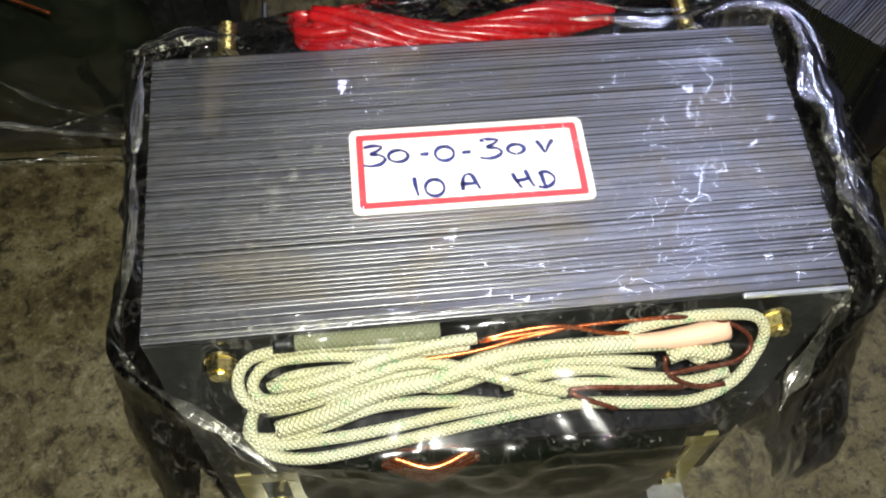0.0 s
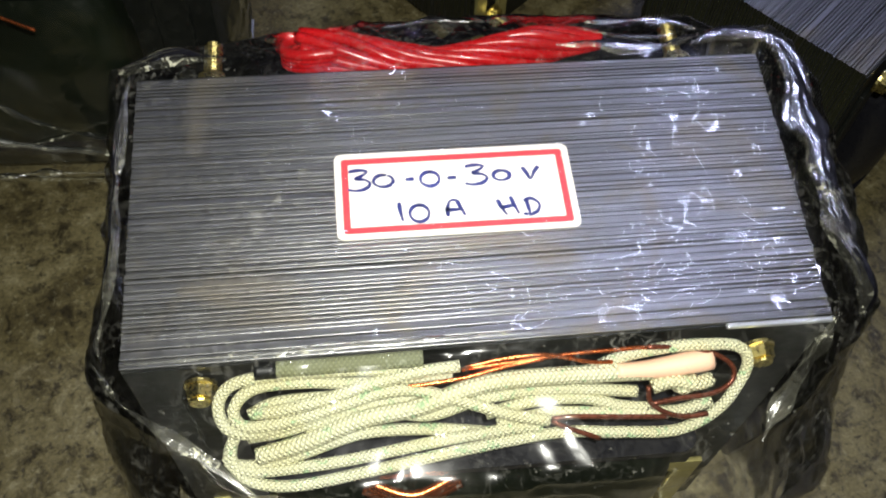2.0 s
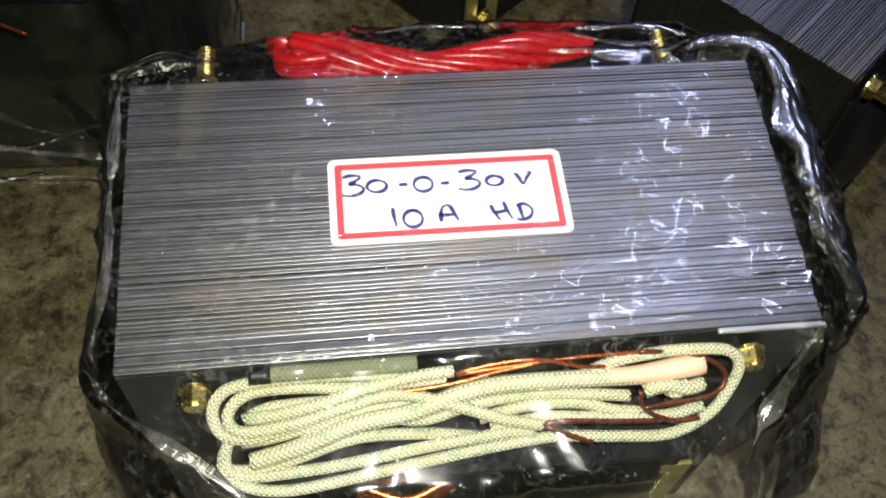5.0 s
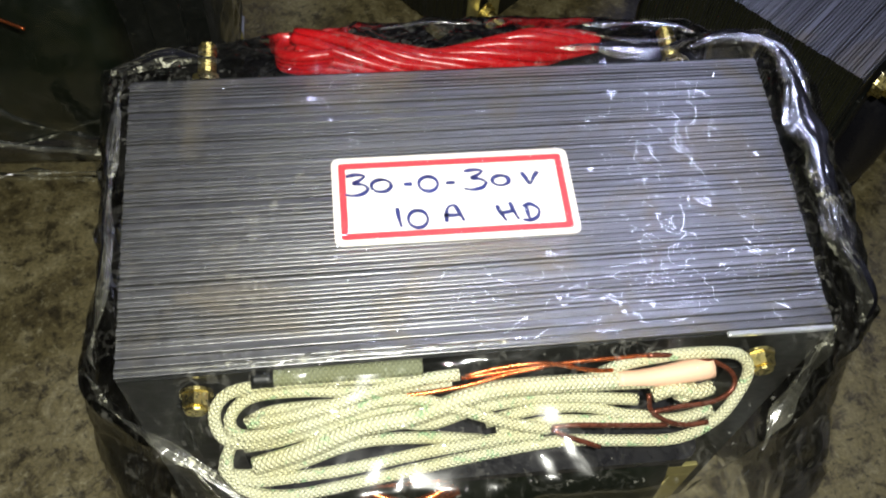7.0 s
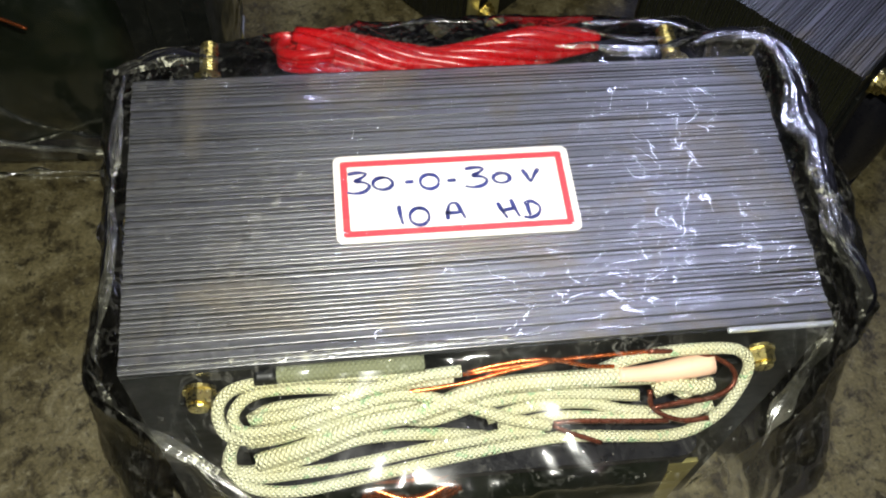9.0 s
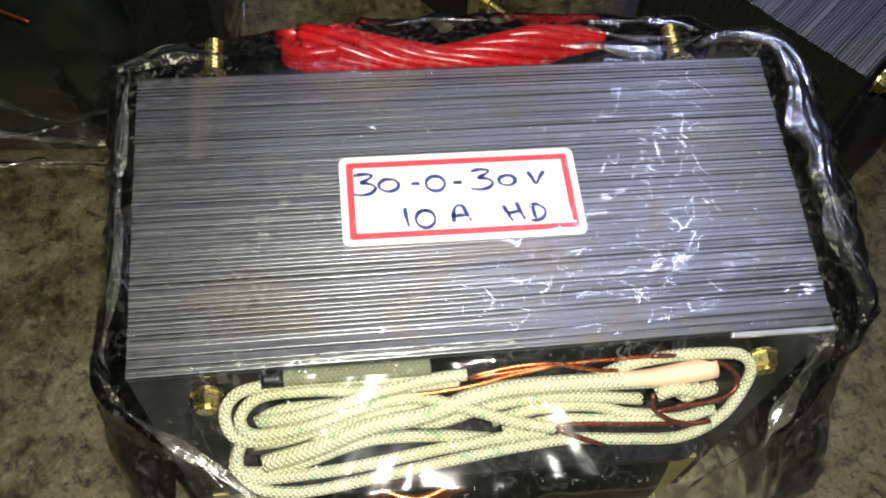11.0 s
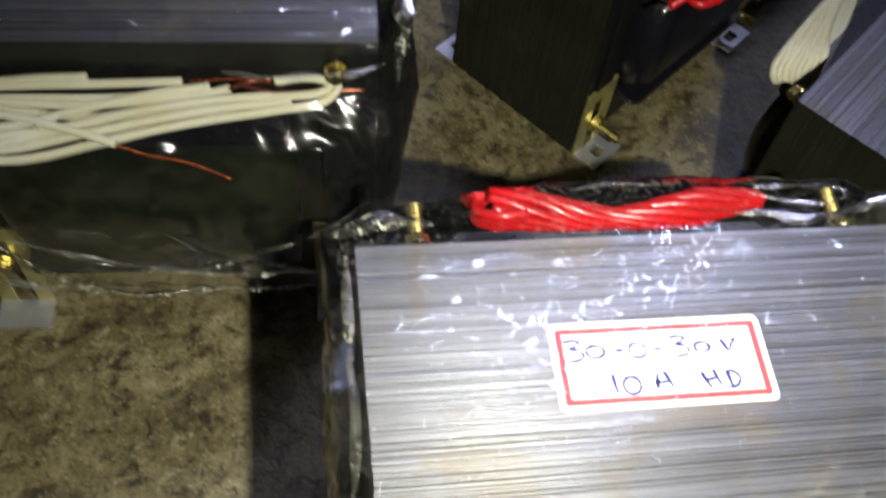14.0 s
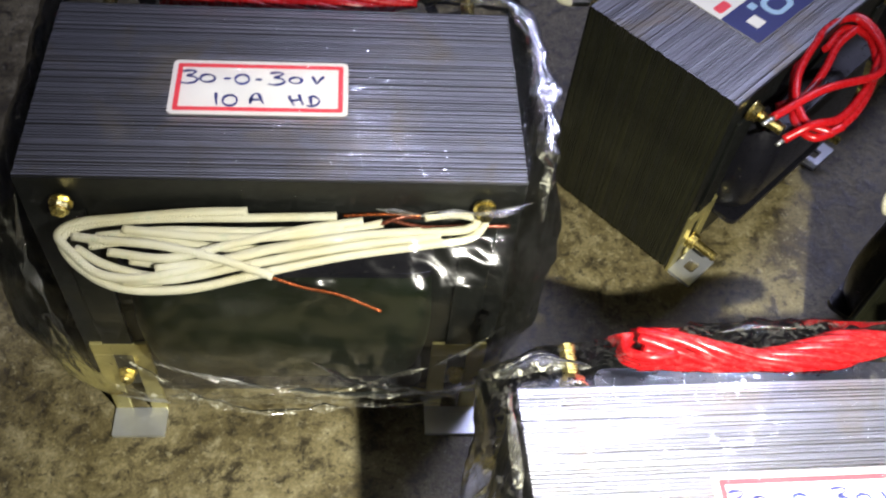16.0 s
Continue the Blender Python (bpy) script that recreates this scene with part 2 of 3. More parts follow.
def tube(bm, points, r, n=10, taper=None, flat=1.0):
    """A round wire along points, with lengthwise texture coordinates in metres."""
    uv = bm.loops.layers.uv.verify()
    line = spline(points)
    rings, lengths, run = [], [], 0.0
    side = Vector((0, 0, 1))
    for i, p in enumerate(line):
        along = (line[min(i + 1, len(line) - 1)] - line[max(i - 1, 0)]).normalized()
        side = side - along * side.dot(along)
        if side.length < 1e-6:
            side = along.orthogonal()
        side.normalize()
        other = along.cross(side)
        if i:
            run += (p - line[i - 1]).length
        lengths.append(run)
        rr = r * (taper(i / (len(line) - 1)) if taper else 1.0)
        rings.append([bm.verts.new(p + (side * math.cos(2 * math.pi * k / n) * flat + other * math.sin(2 * math.pi * k / n)) * rr) for k in range(n)])
    for i in range(len(rings) - 1):
        for k in range(n):
            j = (k + 1) % n
            f = bm.faces.new((rings[i][k], rings[i][j], rings[i + 1][j], rings[i + 1][k]))
            f.smooth = True
            for loop, (u, v) in zip(f.loops, ((k / n, lengths[i]), ((k + 1) / n, lengths[i]), ((k + 1) / n, lengths[i + 1]), (k / n, lengths[i + 1]))):
                loop[uv].uv = (u, v)
    bm.faces.new(rings[0][::-1])
    bm.faces.new(rings[-1])
    return bm


def mm(points, lift=0.0):
    return [(x / 1000, y / 1000, z / 1000 + lift) for x, y, z in points]


def plate(bm, outline, z0, z1):
    """A flat plate with the given outline."""
    low = [bm.verts.new((x, y, z0)) for x, y in outline]
    high = [bm.verts.new((x, y, z1)) for x, y in outline]
    n = len(outline)
    bm.faces.new(low[::-1])
    bm.faces.new(high)
    for i in range(n):
        bm.faces.new((low[i], low[(i + 1) % n], high[(i + 1) % n], high[i]))
    return bm


def rounded(x0, y0, x1, y1, r, n=5):
    pts = []
    for cx, cy, a0 in ((x1 - r, y0 + r, -90), (x1 - r, y1 - r, 0), (x0 + r, y1 - r, 90), (x0 + r, y0 + r, 180)):
        for k in range(n + 1):
            a = radians(a0 + 90 * k / n)
            pts.append((cx + r * math.cos(a), cy + r * math.sin(a)))
    return pts


def ring_plate(bm, outer, inner, z0, z1):
    """A flat frame between two outlines of equal count."""
    n = len(outer)
    v = [[bm.verts.new((x, y, z)) for x, y in o] for z in (z0, z1) for o in (outer, inner)]
    lo, li, ho, hi = v
    for i in range(n):
        j = (i + 1) % n
        for f in ((ho[i], ho[j], hi[j], hi[i]), (lo[i], li[i], li[j], lo[j]), (lo[i], lo[j], ho[j], ho[i]), (li[i], hi[i], hi[j], li[j])):
            bm.faces.new(f)
    return bm


# ---------------------------------------------------------------- handwriting
def glyph(ch):
    """The pen strokes of a character in a unit cell."""
    arc = lambda a0, a1, cx=0.5, cy=0.5, rx=0.5, ry=0.5, n=14: [(cx + rx * math.cos(radians(a0 + (a1 - a0) * k / n)), cy + ry * math.sin(radians(a0 + (a1 - a0) * k / n))) for k in range(n + 1)]
    return {
        "3": [[(0.0, 0.93), (0.45, 1.0), (0.85, 0.92), (0.62, 0.72), (0.34, 0.58), (0.75, 0.50), (0.98, 0.30), (0.75, 0.06), (0.3, -0.02), (-0.08, 0.06)]],
        "0": [arc(80, 455)],
        "-": [[(0.0, 0.5), (1.0, 0.54)]],
        "V": [[(0.0, 1.0), (0.22, 0.5), (0.42, 0.0), (0.7, 0.55), (1.0, 1.0)]],
        "1": [[(0.2, 1.0), (0.4, 0.5), (0.9, 0.0)]],
        "A": [[(0.14, -0.02), (0.16, 0.5), (0.30, 0.96), (0.62, 1.0), (0.80, 0.52), (1.0, 0.0)], [(0.02, 0.46), (0.30, 0.40), (0.80, 0.40)]],
        "H": [[(0.0, 0.86), (0.14, 0.45), (0.36, 0.0)], [(0.62, 1.0), (0.76, 0.5), (0.94, 0.04)], [(0.14, 0.42), (0.45, 0.46), (0.74, 0.52)]],
        "D": [[(0.28, 0.92), (0.32, 0.5), (0.40, 0.06)], [(0.10, 0.86), (0.55, 0.98), (0.98, 0.62), (0.84, 0.18), (0.40, -0.02), (0.0, 0.06)]],
    }[ch]


def pen_line(bm, pts, width, z):
    """A flat pen stroke of even width."""
    line = spline([(x, y, z) for x, y in pts], 0.0003)
    pairs = []
    for i, p in enumerate(line):
        d = (line[min(i + 1, len(line) - 1)] - line[max(i - 1, 0)]).normalized()
        s = Vector((-d.y, d.x, 0)) * width * (0.42 + 0.12 * math.sin(i * 0.35))
        pairs.append((bm.verts.new(p + s), bm.verts.new(p - s)))
    for (a, b), (c, d) in zip(pairs, pairs[1:]):
        bm.faces.new((b, d, c, a))


WORDS = (
    [("3", 3.3, 13.4, 5.0, 5.7), ("0", 9.0, 14.0, 4.6, 3.4), ("-", 16.5, 15.2, 2.0, 1.1), ("0", 20.0, 13.5, 4.4, 4.1), ("-", 26.3, 15.1, 2.1, 0.9),
     ("3", 30.8, 13.4, 5.0, 5.5), ("0", 37.2, 14.1, 3.9, 2.8), ("V", 44.3, 14.1, 3.9, 3.5)],
    [("1", 14.3, 4.2, 0.9, 5.2), ("0", 16.8, 3.8, 4.4, 4.6), ("A", 24.8, 4.9, 4.7, 4.2), ("H", 37.3, 4.3, 5.0, 5.1), ("D", 42.9, 4.2, 4.1, 4.4)],
)


def rating_sticker(parent, m, label):
    """The white sticker with a red border and two handwritten lines, on the laminations."""
    w, h = 0.0560, 0.0240
    base = part("sticker", plate(bmesh.new(), rounded(0, 0, w, h, 0.0018), 0, 0.0002), PAPER, parent, label)
    base.matrix_basis = m
    a, b = 0.0016, 0.0032
    part("border", ring_plate(bmesh.new(), rounded(a, a, w - a, h - a, 0.0008), rounded(b, b, w - b, h - b, 0.0003), 0.00021, 0.00026), REDINK, base, "red printed border")
    for row in WORDS:
        bm = bmesh.new()
        for ch, x, y, gw, gh in row:
            for stroke in glyph(ch):
                pen_line(bm, [((x + px * gw) / 1000, (y + py * gh) / 1000) for px, py in stroke], 0.00098, 0.0003)
        part("handwriting", bm, PEN, base, "blue ballpoint handwriting")
    return base


# ---------------------------------------------------------------- transformer
def lamination_meshes(w, z0, z1, pitch, rng):
    """A dozen slightly different steel plates, upright across the y axis, to be shared by the whole stack."""
    made = []
    for k in range(12):
        t = pitch * rng.choice((0.27, 0.31, 0.35, 0.39, 0.44))
        za, zb = z0 + rng.uniform(-0.0002, 0.0002), z1 + rng.uniform(-0.00030, 0.00012)
        x0, x1, c = -w / 2 + rng.uniform(-0.00008, 0.00012), w / 2 + rng.uniform(-0.00012, 0.00008), 0.00007
        prof = ((-t, za), (t, za), (t, zb - c * 0.45), (t - c, zb), (-t + c, zb), (-t, zb - c * 0.45))
        verts = [(x, y, z) for x in (x0, x1) for y, z in prof]
        faces = [(5, 4, 3, 2, 1, 0), (6, 7, 8, 9, 10, 11)] + [(i, (i + 1) % 6, 6 + (i + 1) % 6, 6 + i) for i in range(6)]
        mesh = bpy.data.meshes.new("lamination")
        mesh.from_pydata(verts, [], faces)
        mesh.materials.append(LAMINATION)
        mesh.materials.append(SHADED_END)
        # both end faces get the darker colour that stands for their shade
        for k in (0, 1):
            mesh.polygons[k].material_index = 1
        made.append(mesh)
    return made


def laminated_core(thing, w, d, z0, z1, seed, skew, fan, pitch=0.00105):
    """The core: a dark inner block and thin steel plates side by side, each a little higher or longer than the next."""
    rng = random.Random(seed)
    core = part("core", box(bmesh.new(), (-w / 2 + 0.0012, -d / 2 + 0.0005, z0 + 0.0008), (w / 2 - 0.0012, d / 2 - 0.0005, z1 - 0.0010)), COAT_AND_SHADE, thing, "laminated core of thin grey steel plates")
    meshes = lamination_meshes(w, z0, z1, pitch, rng)
    n = int(d / pitch)
    for i in range(n):
        f = (i + 0.5) / n
        ob = new("lamination", rng.choice(meshes))
        ob.parent = core
        ob.location = ((skew[1] - skew[0]) * f / 2, -d / 2 + f * d + rng.uniform(-0.00010, 0.00010), 0)
        ob.rotation_euler = (0, 0, radians(fan[0] + (fan[1] - fan[0]) * f + rng.uniform(-0.03, 0.03)))
        ob.scale = (1 + (skew[0] + skew[1]) * f / w, 1, 1)


def bolt(parent, x, y, z, out, nut=0.0040, reach=0.010):
    """A hexagon nut and the threaded end of a bolt that points to out (1 or -1) along y."""
    bm = bmesh.new()
    rod(bm, (x, y, z), (x, y + out * 0.0008, z), nut * 1.15, 20)
    rod(bm, (x, y + out * 0.0008, z), (x, y + out * 0.0036, z), nut, 6, nut * 0.94)
    body = part("bolt", bm, BRASS, parent, "yellow zinc-plated hexagon bolt")
    bm = bmesh.new()
    yy = 0.0036
    while yy < reach:
        rod(bm, (x, y + out * yy, z), (x, y + out * (yy + 0.0005), z), 0.0021, 12, 0.0024)
        rod(bm, (x, y + out * (yy + 0.0005), z), (x, y + out * (yy + 0.0010), z), 0.0024, 12, 0.0021)
        yy += 0.0010
    part("thread", bm, BRASS, body)
    return body


def bracket(parent, x, y, out, top, slotted, width=0.021, reach=0.0125):
    """An upright strap on the core's face, forked in its lower half, with a foot bent outwards on the floor."""
    t, prong, fork = 0.0016, 0.0068, top * 0.36
    y0, y1 = sorted((y, y + out * t))
    bm = bmesh.new()
    box(bm, (x - width / 2, y0, fork - 0.008), (x + width / 2, y1, fork), 0.0004)
    box(bm, (x - width / 2, y0, 0.0), (x - width / 2 + prong, y1, fork - 0.008), 0.0004)
    box(bm, (x + width / 2 - prong, y0, 0.0), (x + width / 2, y1, fork - 0.008), 0.0004)
    strap = part("bracket", bm, STRAP, parent, "forked yellowish zinc-plated mounting strap")
    # yellow strap goes on upwards; its shade is painted with the dark material
    part("strap_top", box(bmesh.new(), (x - 0.0055, y0, fork), (x + 0.0055, y1, top - 0.0150), 0.0004), COAT_AND_SHADE, strap, "upper end of the strap, coloured dark as in shade")
    lo, hi = sorted((y + out * t, y + out * (t + reach)))
    if slotted:
        bm = ring_plate(bmesh.new(), rounded(x - width / 2, lo, x + width / 2, hi, 0.0006), rounded(x - 0.0036, lo + 0.0035, x + 0.0036, hi - 0.0035, 0.0012), 0.0, t)
    else:
        bm = plate(bmesh.new(), rounded(x - width / 2, lo, x + width / 2, hi, 0.0006), 0.0, t)
    bmesh.ops.recalc_face_normals(bm, faces=bm.faces)
    part("foot", bm, SILVER, strap, "bright steel foot")
    return strap


def transformer(label, m, w, h, d, z0, seed, wrap=TAPE, wrap_label="winding wrapped in dark green film tape", slotted=False, skew=(0.0, 0.0), fan=(0.0, 0.0), turns=0, stout=0.0, bolt_drop=0.0095, inset=0.0125):
    """An open-frame mains transformer; its empty stands on the floor under the core."""
    thing = tagged(new("transformer"), label, "transformer", "transformers on the floor")
    thing.matrix_world = m
    top = z0 + h
    laminated_core(thing, w, d, z0, top, seed, skew, fan)
    for out in (-1, 1):
        ya, yb = sorted((out * d / 2, out * (d / 2 + 0.0005)))
        face = part("end_lamination", box(bmesh.new(), (-w / 2, ya, z0), (w / 2, yb, top - 0.0006)), COAT_AND_SHADE, thing, "dark coated flat face of the outer lamination")
        face.rotation_euler = (0, 0, radians(fan[0] if out < 0 else fan[1]))
    # coil former and winding, which stand out of both faces
    win_lo, win_hi = z0 + w / 6, top - w / 6
    cx, cy = w / 3 - 0.002, d / 2 + w / 6 - 0.009 + stout
    for name, za, zb in (("bobbin_flange", win_hi - 0.0028, win_hi), ("bobbin_flange", win_lo, win_lo + 0.0028)):
        bm = plate(bmesh.new(), rounded(-cx, -cy, cx, cy, 0.004), za, zb)
        part(name, bm, BLACK, thing, "glossy black plastic bobbin flange")
    bm = bmesh.new()
    rings = []
    for k in range(11):
        f = k / 10
        g = -0.0035 + 0.0050 * math.sin(math.pi * f) ** 0.6
        rings.append([bm.verts.new((x, y, win_lo + 0.003 + f * (win_hi - win_lo - 0.006))) for x, y in rounded(-cx - g, -cy - g, cx + g, cy + g, 0.010, 8)])
    for a, b in zip(rings, rings[1:]):
        for k in range(len(a)):
            j = (k + 1) % len(a)
            bm.faces.new((a[k], a[j], b[j], b[k]))
    part("winding", bm, wrap, thing, wrap_label, True)
    for out in (-1, 1):
        bm = bmesh.new() if turns else None
        for k in range(turns):
            zz = win_hi - 0.0075 - k * 0.0019
            half = 0.0115 - 0.0011 * abs(k - 2)
            tube(bm, [(-0.017 - half, out * (cy - 0.0005), zz), (-0.017, out * (cy + 0.0026), zz - 0.0006), (-0.017 + half, out * (cy - 0.0005), zz)], 0.0012, 8)
        if turns:
            part("copper_turn_bundle", bm, COPPER, thing, "bright copper turns bulging from the winding")
        for x in (-w / 2 + inset, w / 2 - inset):
            bracket(thing, x, out * (d / 2 + 0.0005), out, top + 0.0005, slotted)
            for z in (top - bolt_drop, z0 + 0.0125):
                bolt(thing, x, out * (d / 2 + 0.0021), z, out, nut=0.0040 if out > 0 else 0.0031, reach=0.0140 if out > 0 else 0.0045)
    return thing


def leads(name, thing, strands, r, material, label, lift=0.0, n=10, wobble=0.0):
    """Each insulated lead of a hank as one wire of its own."""
    for k, pts in enumerate(strands):
        part(name, tube(bmesh.new(), mm(pts, lift + wobble * (k % 3)), r, n), material, thing, label if k == 0 else "")


# ---------------------------------------------------------------- the room
def slab(name, lo, hi, material, label):
    return tagged(part(name, box(bmesh.new(), lo, hi), material), label, "", "", "structure")


slab("floor", (-1.6, -1.6, -0.10), (1.9, 2.4, 0.0), FLOOR, "worn mottled brown and grey stone floor")
slab("wall_north", (-1.6, 2.4, -0.1), (1.9, 2.5, 2.6), PLASTER, "plain plastered wall")
slab("wall_south", (-1.6, -1.7, -0.1), (1.9, -1.6, 2.6), PLASTER, "plain plastered wall")
slab("wall_west", (-1.7, -1.7, -0.1), (-1.6, 2.5, 2.6), PLASTER, "plain plastered wall")
slab("wall_east", (1.9, -1.7, -0.1), (2.0, 2.5, 2.6), PLASTER, "plain plastered wall")
slab("ceiling", (-1.7, -1.7, 2.6), (2.0, 2.5, 2.7), PLASTER, "plain plastered ceiling")

# ---------------------------------------------------------------- bagged transformer with the clear sticker
A = transformer("bagged grey laminated transformer with braided cream leads", pose(0, 0.00125, 0), 0.1533, 0.127, 0.0775, 0.0112, 3, skew=(0.0018, 0.0034), fan=(0.66, 0.07), turns=5, stout=0.0025, bolt_drop=0.0068, inset=0.0155)
rating_sticker(A, pose(-0.0308, -0.0117, 0.1384, 0, 0, 0.1), "white sticker with red border and blue handwriting")
part("clamp_strip", box(bmesh.new(), (0.0525, -0.0395, 0.1374), (0.0764, -0.0383, 0.1386), 0.0003), SILVER, A, "bright steel strip on the core's edge")
LEAD = "cream braided sleeved lead with green flecks"
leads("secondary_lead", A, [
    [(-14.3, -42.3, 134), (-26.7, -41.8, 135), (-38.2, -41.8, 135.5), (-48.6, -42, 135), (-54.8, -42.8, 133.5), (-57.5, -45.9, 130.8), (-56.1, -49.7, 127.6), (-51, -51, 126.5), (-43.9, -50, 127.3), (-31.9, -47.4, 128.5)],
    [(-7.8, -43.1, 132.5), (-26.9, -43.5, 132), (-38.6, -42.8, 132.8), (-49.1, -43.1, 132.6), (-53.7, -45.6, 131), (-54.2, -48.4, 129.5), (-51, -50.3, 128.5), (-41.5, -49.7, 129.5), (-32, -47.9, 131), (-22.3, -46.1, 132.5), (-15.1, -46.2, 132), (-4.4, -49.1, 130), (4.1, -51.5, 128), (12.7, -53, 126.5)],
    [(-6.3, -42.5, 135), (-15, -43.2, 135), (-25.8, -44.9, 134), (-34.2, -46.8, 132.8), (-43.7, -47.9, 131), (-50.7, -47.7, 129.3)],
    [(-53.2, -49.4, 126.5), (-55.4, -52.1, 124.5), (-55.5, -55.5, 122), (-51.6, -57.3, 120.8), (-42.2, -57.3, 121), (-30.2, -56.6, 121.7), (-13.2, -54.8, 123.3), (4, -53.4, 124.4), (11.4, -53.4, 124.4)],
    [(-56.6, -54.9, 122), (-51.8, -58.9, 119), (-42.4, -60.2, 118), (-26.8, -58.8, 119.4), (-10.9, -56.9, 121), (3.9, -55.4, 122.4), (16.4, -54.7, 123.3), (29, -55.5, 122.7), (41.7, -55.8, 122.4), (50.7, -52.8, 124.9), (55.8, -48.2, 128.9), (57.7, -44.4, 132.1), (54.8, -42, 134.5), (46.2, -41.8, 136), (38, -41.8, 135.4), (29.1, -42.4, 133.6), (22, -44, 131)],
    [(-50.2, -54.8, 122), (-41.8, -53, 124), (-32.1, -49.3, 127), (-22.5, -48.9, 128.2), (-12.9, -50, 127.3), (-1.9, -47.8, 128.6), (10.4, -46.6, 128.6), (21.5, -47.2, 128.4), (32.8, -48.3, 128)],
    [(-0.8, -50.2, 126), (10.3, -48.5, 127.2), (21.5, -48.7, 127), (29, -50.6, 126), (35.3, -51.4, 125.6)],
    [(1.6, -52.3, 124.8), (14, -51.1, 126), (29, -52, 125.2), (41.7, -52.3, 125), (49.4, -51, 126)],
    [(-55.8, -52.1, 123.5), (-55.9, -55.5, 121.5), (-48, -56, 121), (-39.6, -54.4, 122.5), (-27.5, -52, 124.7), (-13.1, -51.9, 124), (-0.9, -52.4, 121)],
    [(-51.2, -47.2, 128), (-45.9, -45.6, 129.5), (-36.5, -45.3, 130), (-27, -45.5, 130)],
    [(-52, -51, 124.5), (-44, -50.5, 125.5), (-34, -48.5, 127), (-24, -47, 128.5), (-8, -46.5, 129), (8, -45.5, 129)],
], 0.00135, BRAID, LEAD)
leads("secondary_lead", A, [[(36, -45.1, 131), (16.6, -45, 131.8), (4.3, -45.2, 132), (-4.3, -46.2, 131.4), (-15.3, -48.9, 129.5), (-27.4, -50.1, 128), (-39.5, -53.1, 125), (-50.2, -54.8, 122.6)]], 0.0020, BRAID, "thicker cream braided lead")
part("sleeve", tube(bmesh.new(), mm([(49.3, -43.6, 132.4), (44, -44.2, 132), (36, -44.8, 131.4), (28, -45, 131.6)]), 0.0024, 14, lambda f: 1.0 + 0.12 * math.cos(3.1 * f) - 0.10 * f), PINK, A, "pinkish stained sleeve end")
part("sleeve", tube(bmesh.new(), mm([(-48.5, -41.2, 136.6), (-36, -41.2, 136.8), (-14, -41, 137)]), 0.0018, 12), GREYSLEEVE, A, "grey-green sleeve along the core")
part("sleeve_end", tube(bmesh.new(), mm([(-49.2, -41.2, 136.6), (-47.5, -41.2, 136.6), (-44.6, -41.2, 136.7)]), 0.00195, 12), COAT_AND_SHADE, A, "dark end of the sleeve")
leads("lead_knot", A, [[(36, -48, 129), (40.4, -47.3, 130), (45.5, -48.1, 129.4), (49.4, -47.2, 129)], [(41, -46.5, 129), (43, -48.6, 128.6), (46, -46.6, 129.5)]], 0.0017, BRAID, "frayed end of a cream lead")
leads("copper_end", A, [
    [(-5.9, -43.2, 134.6), (4.4, -42.6, 135.2), (16.7, -42, 136), (28.3, -42, 136.8), (34.2, -42, 137)],
    [(-19.9, -45.6, 133), (-12.7, -45.4, 133.4), (-4.2, -44.6, 134), (4.4, -43.1, 134.8), (11.8, -42.4, 135.6)],
    [(-5, -43, 135.2), (3, -42, 136), (12, -42, 136.6), (22, -43.4, 134.5), (27, -43.6, 134)],
], 0.00048, COPPER, "bare copper wire end")
leads("enamelled_end", A, [
    [(34.2, -42, 137), (45.5, -42.4, 135.4), (53.2, -45.1, 132.6), (53.9, -48.1, 130), (49.4, -50.3, 128.6), (41.7, -50.8, 128.2), (35.3, -51.4, 127.6)],
    [(35, -48, 130), (35.3, -50.9, 127.8), (38.5, -53.1, 126.5), (43, -54.1, 125.6), (48.1, -53.9, 125.8)],
    [(13.3, -53, 126.4), (16.4, -54.5, 125.4), (21.4, -56, 124), (23.9, -56.6, 123)],
    [(13.3, -52.7, 126.6), (18.9, -52.6, 126.6), (29, -53.2, 126), (39.2, -53.7, 125.4)],
], 0.00060, DARKCOPPER, "brown enamelled wire end")


def red_hank(thing, x0, x1, y, z, label, seed):
    """Several red leads laid together in a twisted hank with looped ends."""
    rng = random.Random(seed)
    for k in range(9):
        ph = 2 * math.pi * k / 9
        pts = []
        for i in range(15):
            s = i / 14
            ring = 0.0050 * (0.36 + 0.64 * abs(math.cos(math.pi * (s * 1.06 + 0.03))))
            if s > 0.75:
                ring *= 1 - 0.75 * (s - 0.75) / 0.25
            a = ph + math.pi * 1.7 * s
            pts.append((x0 + (x1 - x0) * s + rng.uniform(-0.0008, 0.0008), y - 0.0012 + 0.0024 * math.cos(2 * math.pi * s * 1.02) + ring * 1.05 * math.cos(a), z + ring * math.sin(a)))
        part("primary_lead", tube(bmesh.new(), pts, 0.00155, 10), RED, thing, label if k == 0 else "")
    for k in range(4):
        b = 0.0016 * (k - 1.5)
        pts = [(x0 + 0.010, y - 0.0035, z + 0.002 + b), (x0 + 0.002, y - 0.0042, z + 0.002 + b), (x0 - 0.0035, y - 0.001, z + b), (x0 - 0.003, y + 0.0035, z - 0.001 + b), (x0 + 0.003, y + 0.0050, z - 0.001 + b), (x0 + 0.012, y + 0.0030, z + b)]
        part("primary_lead", tube(bmesh.new(), pts, 0.00155, 10), RED, thing)


red_hank(A, -0.039, 0.043, 0.0555, 0.1265, "hank of bright red insulated leads", 1)

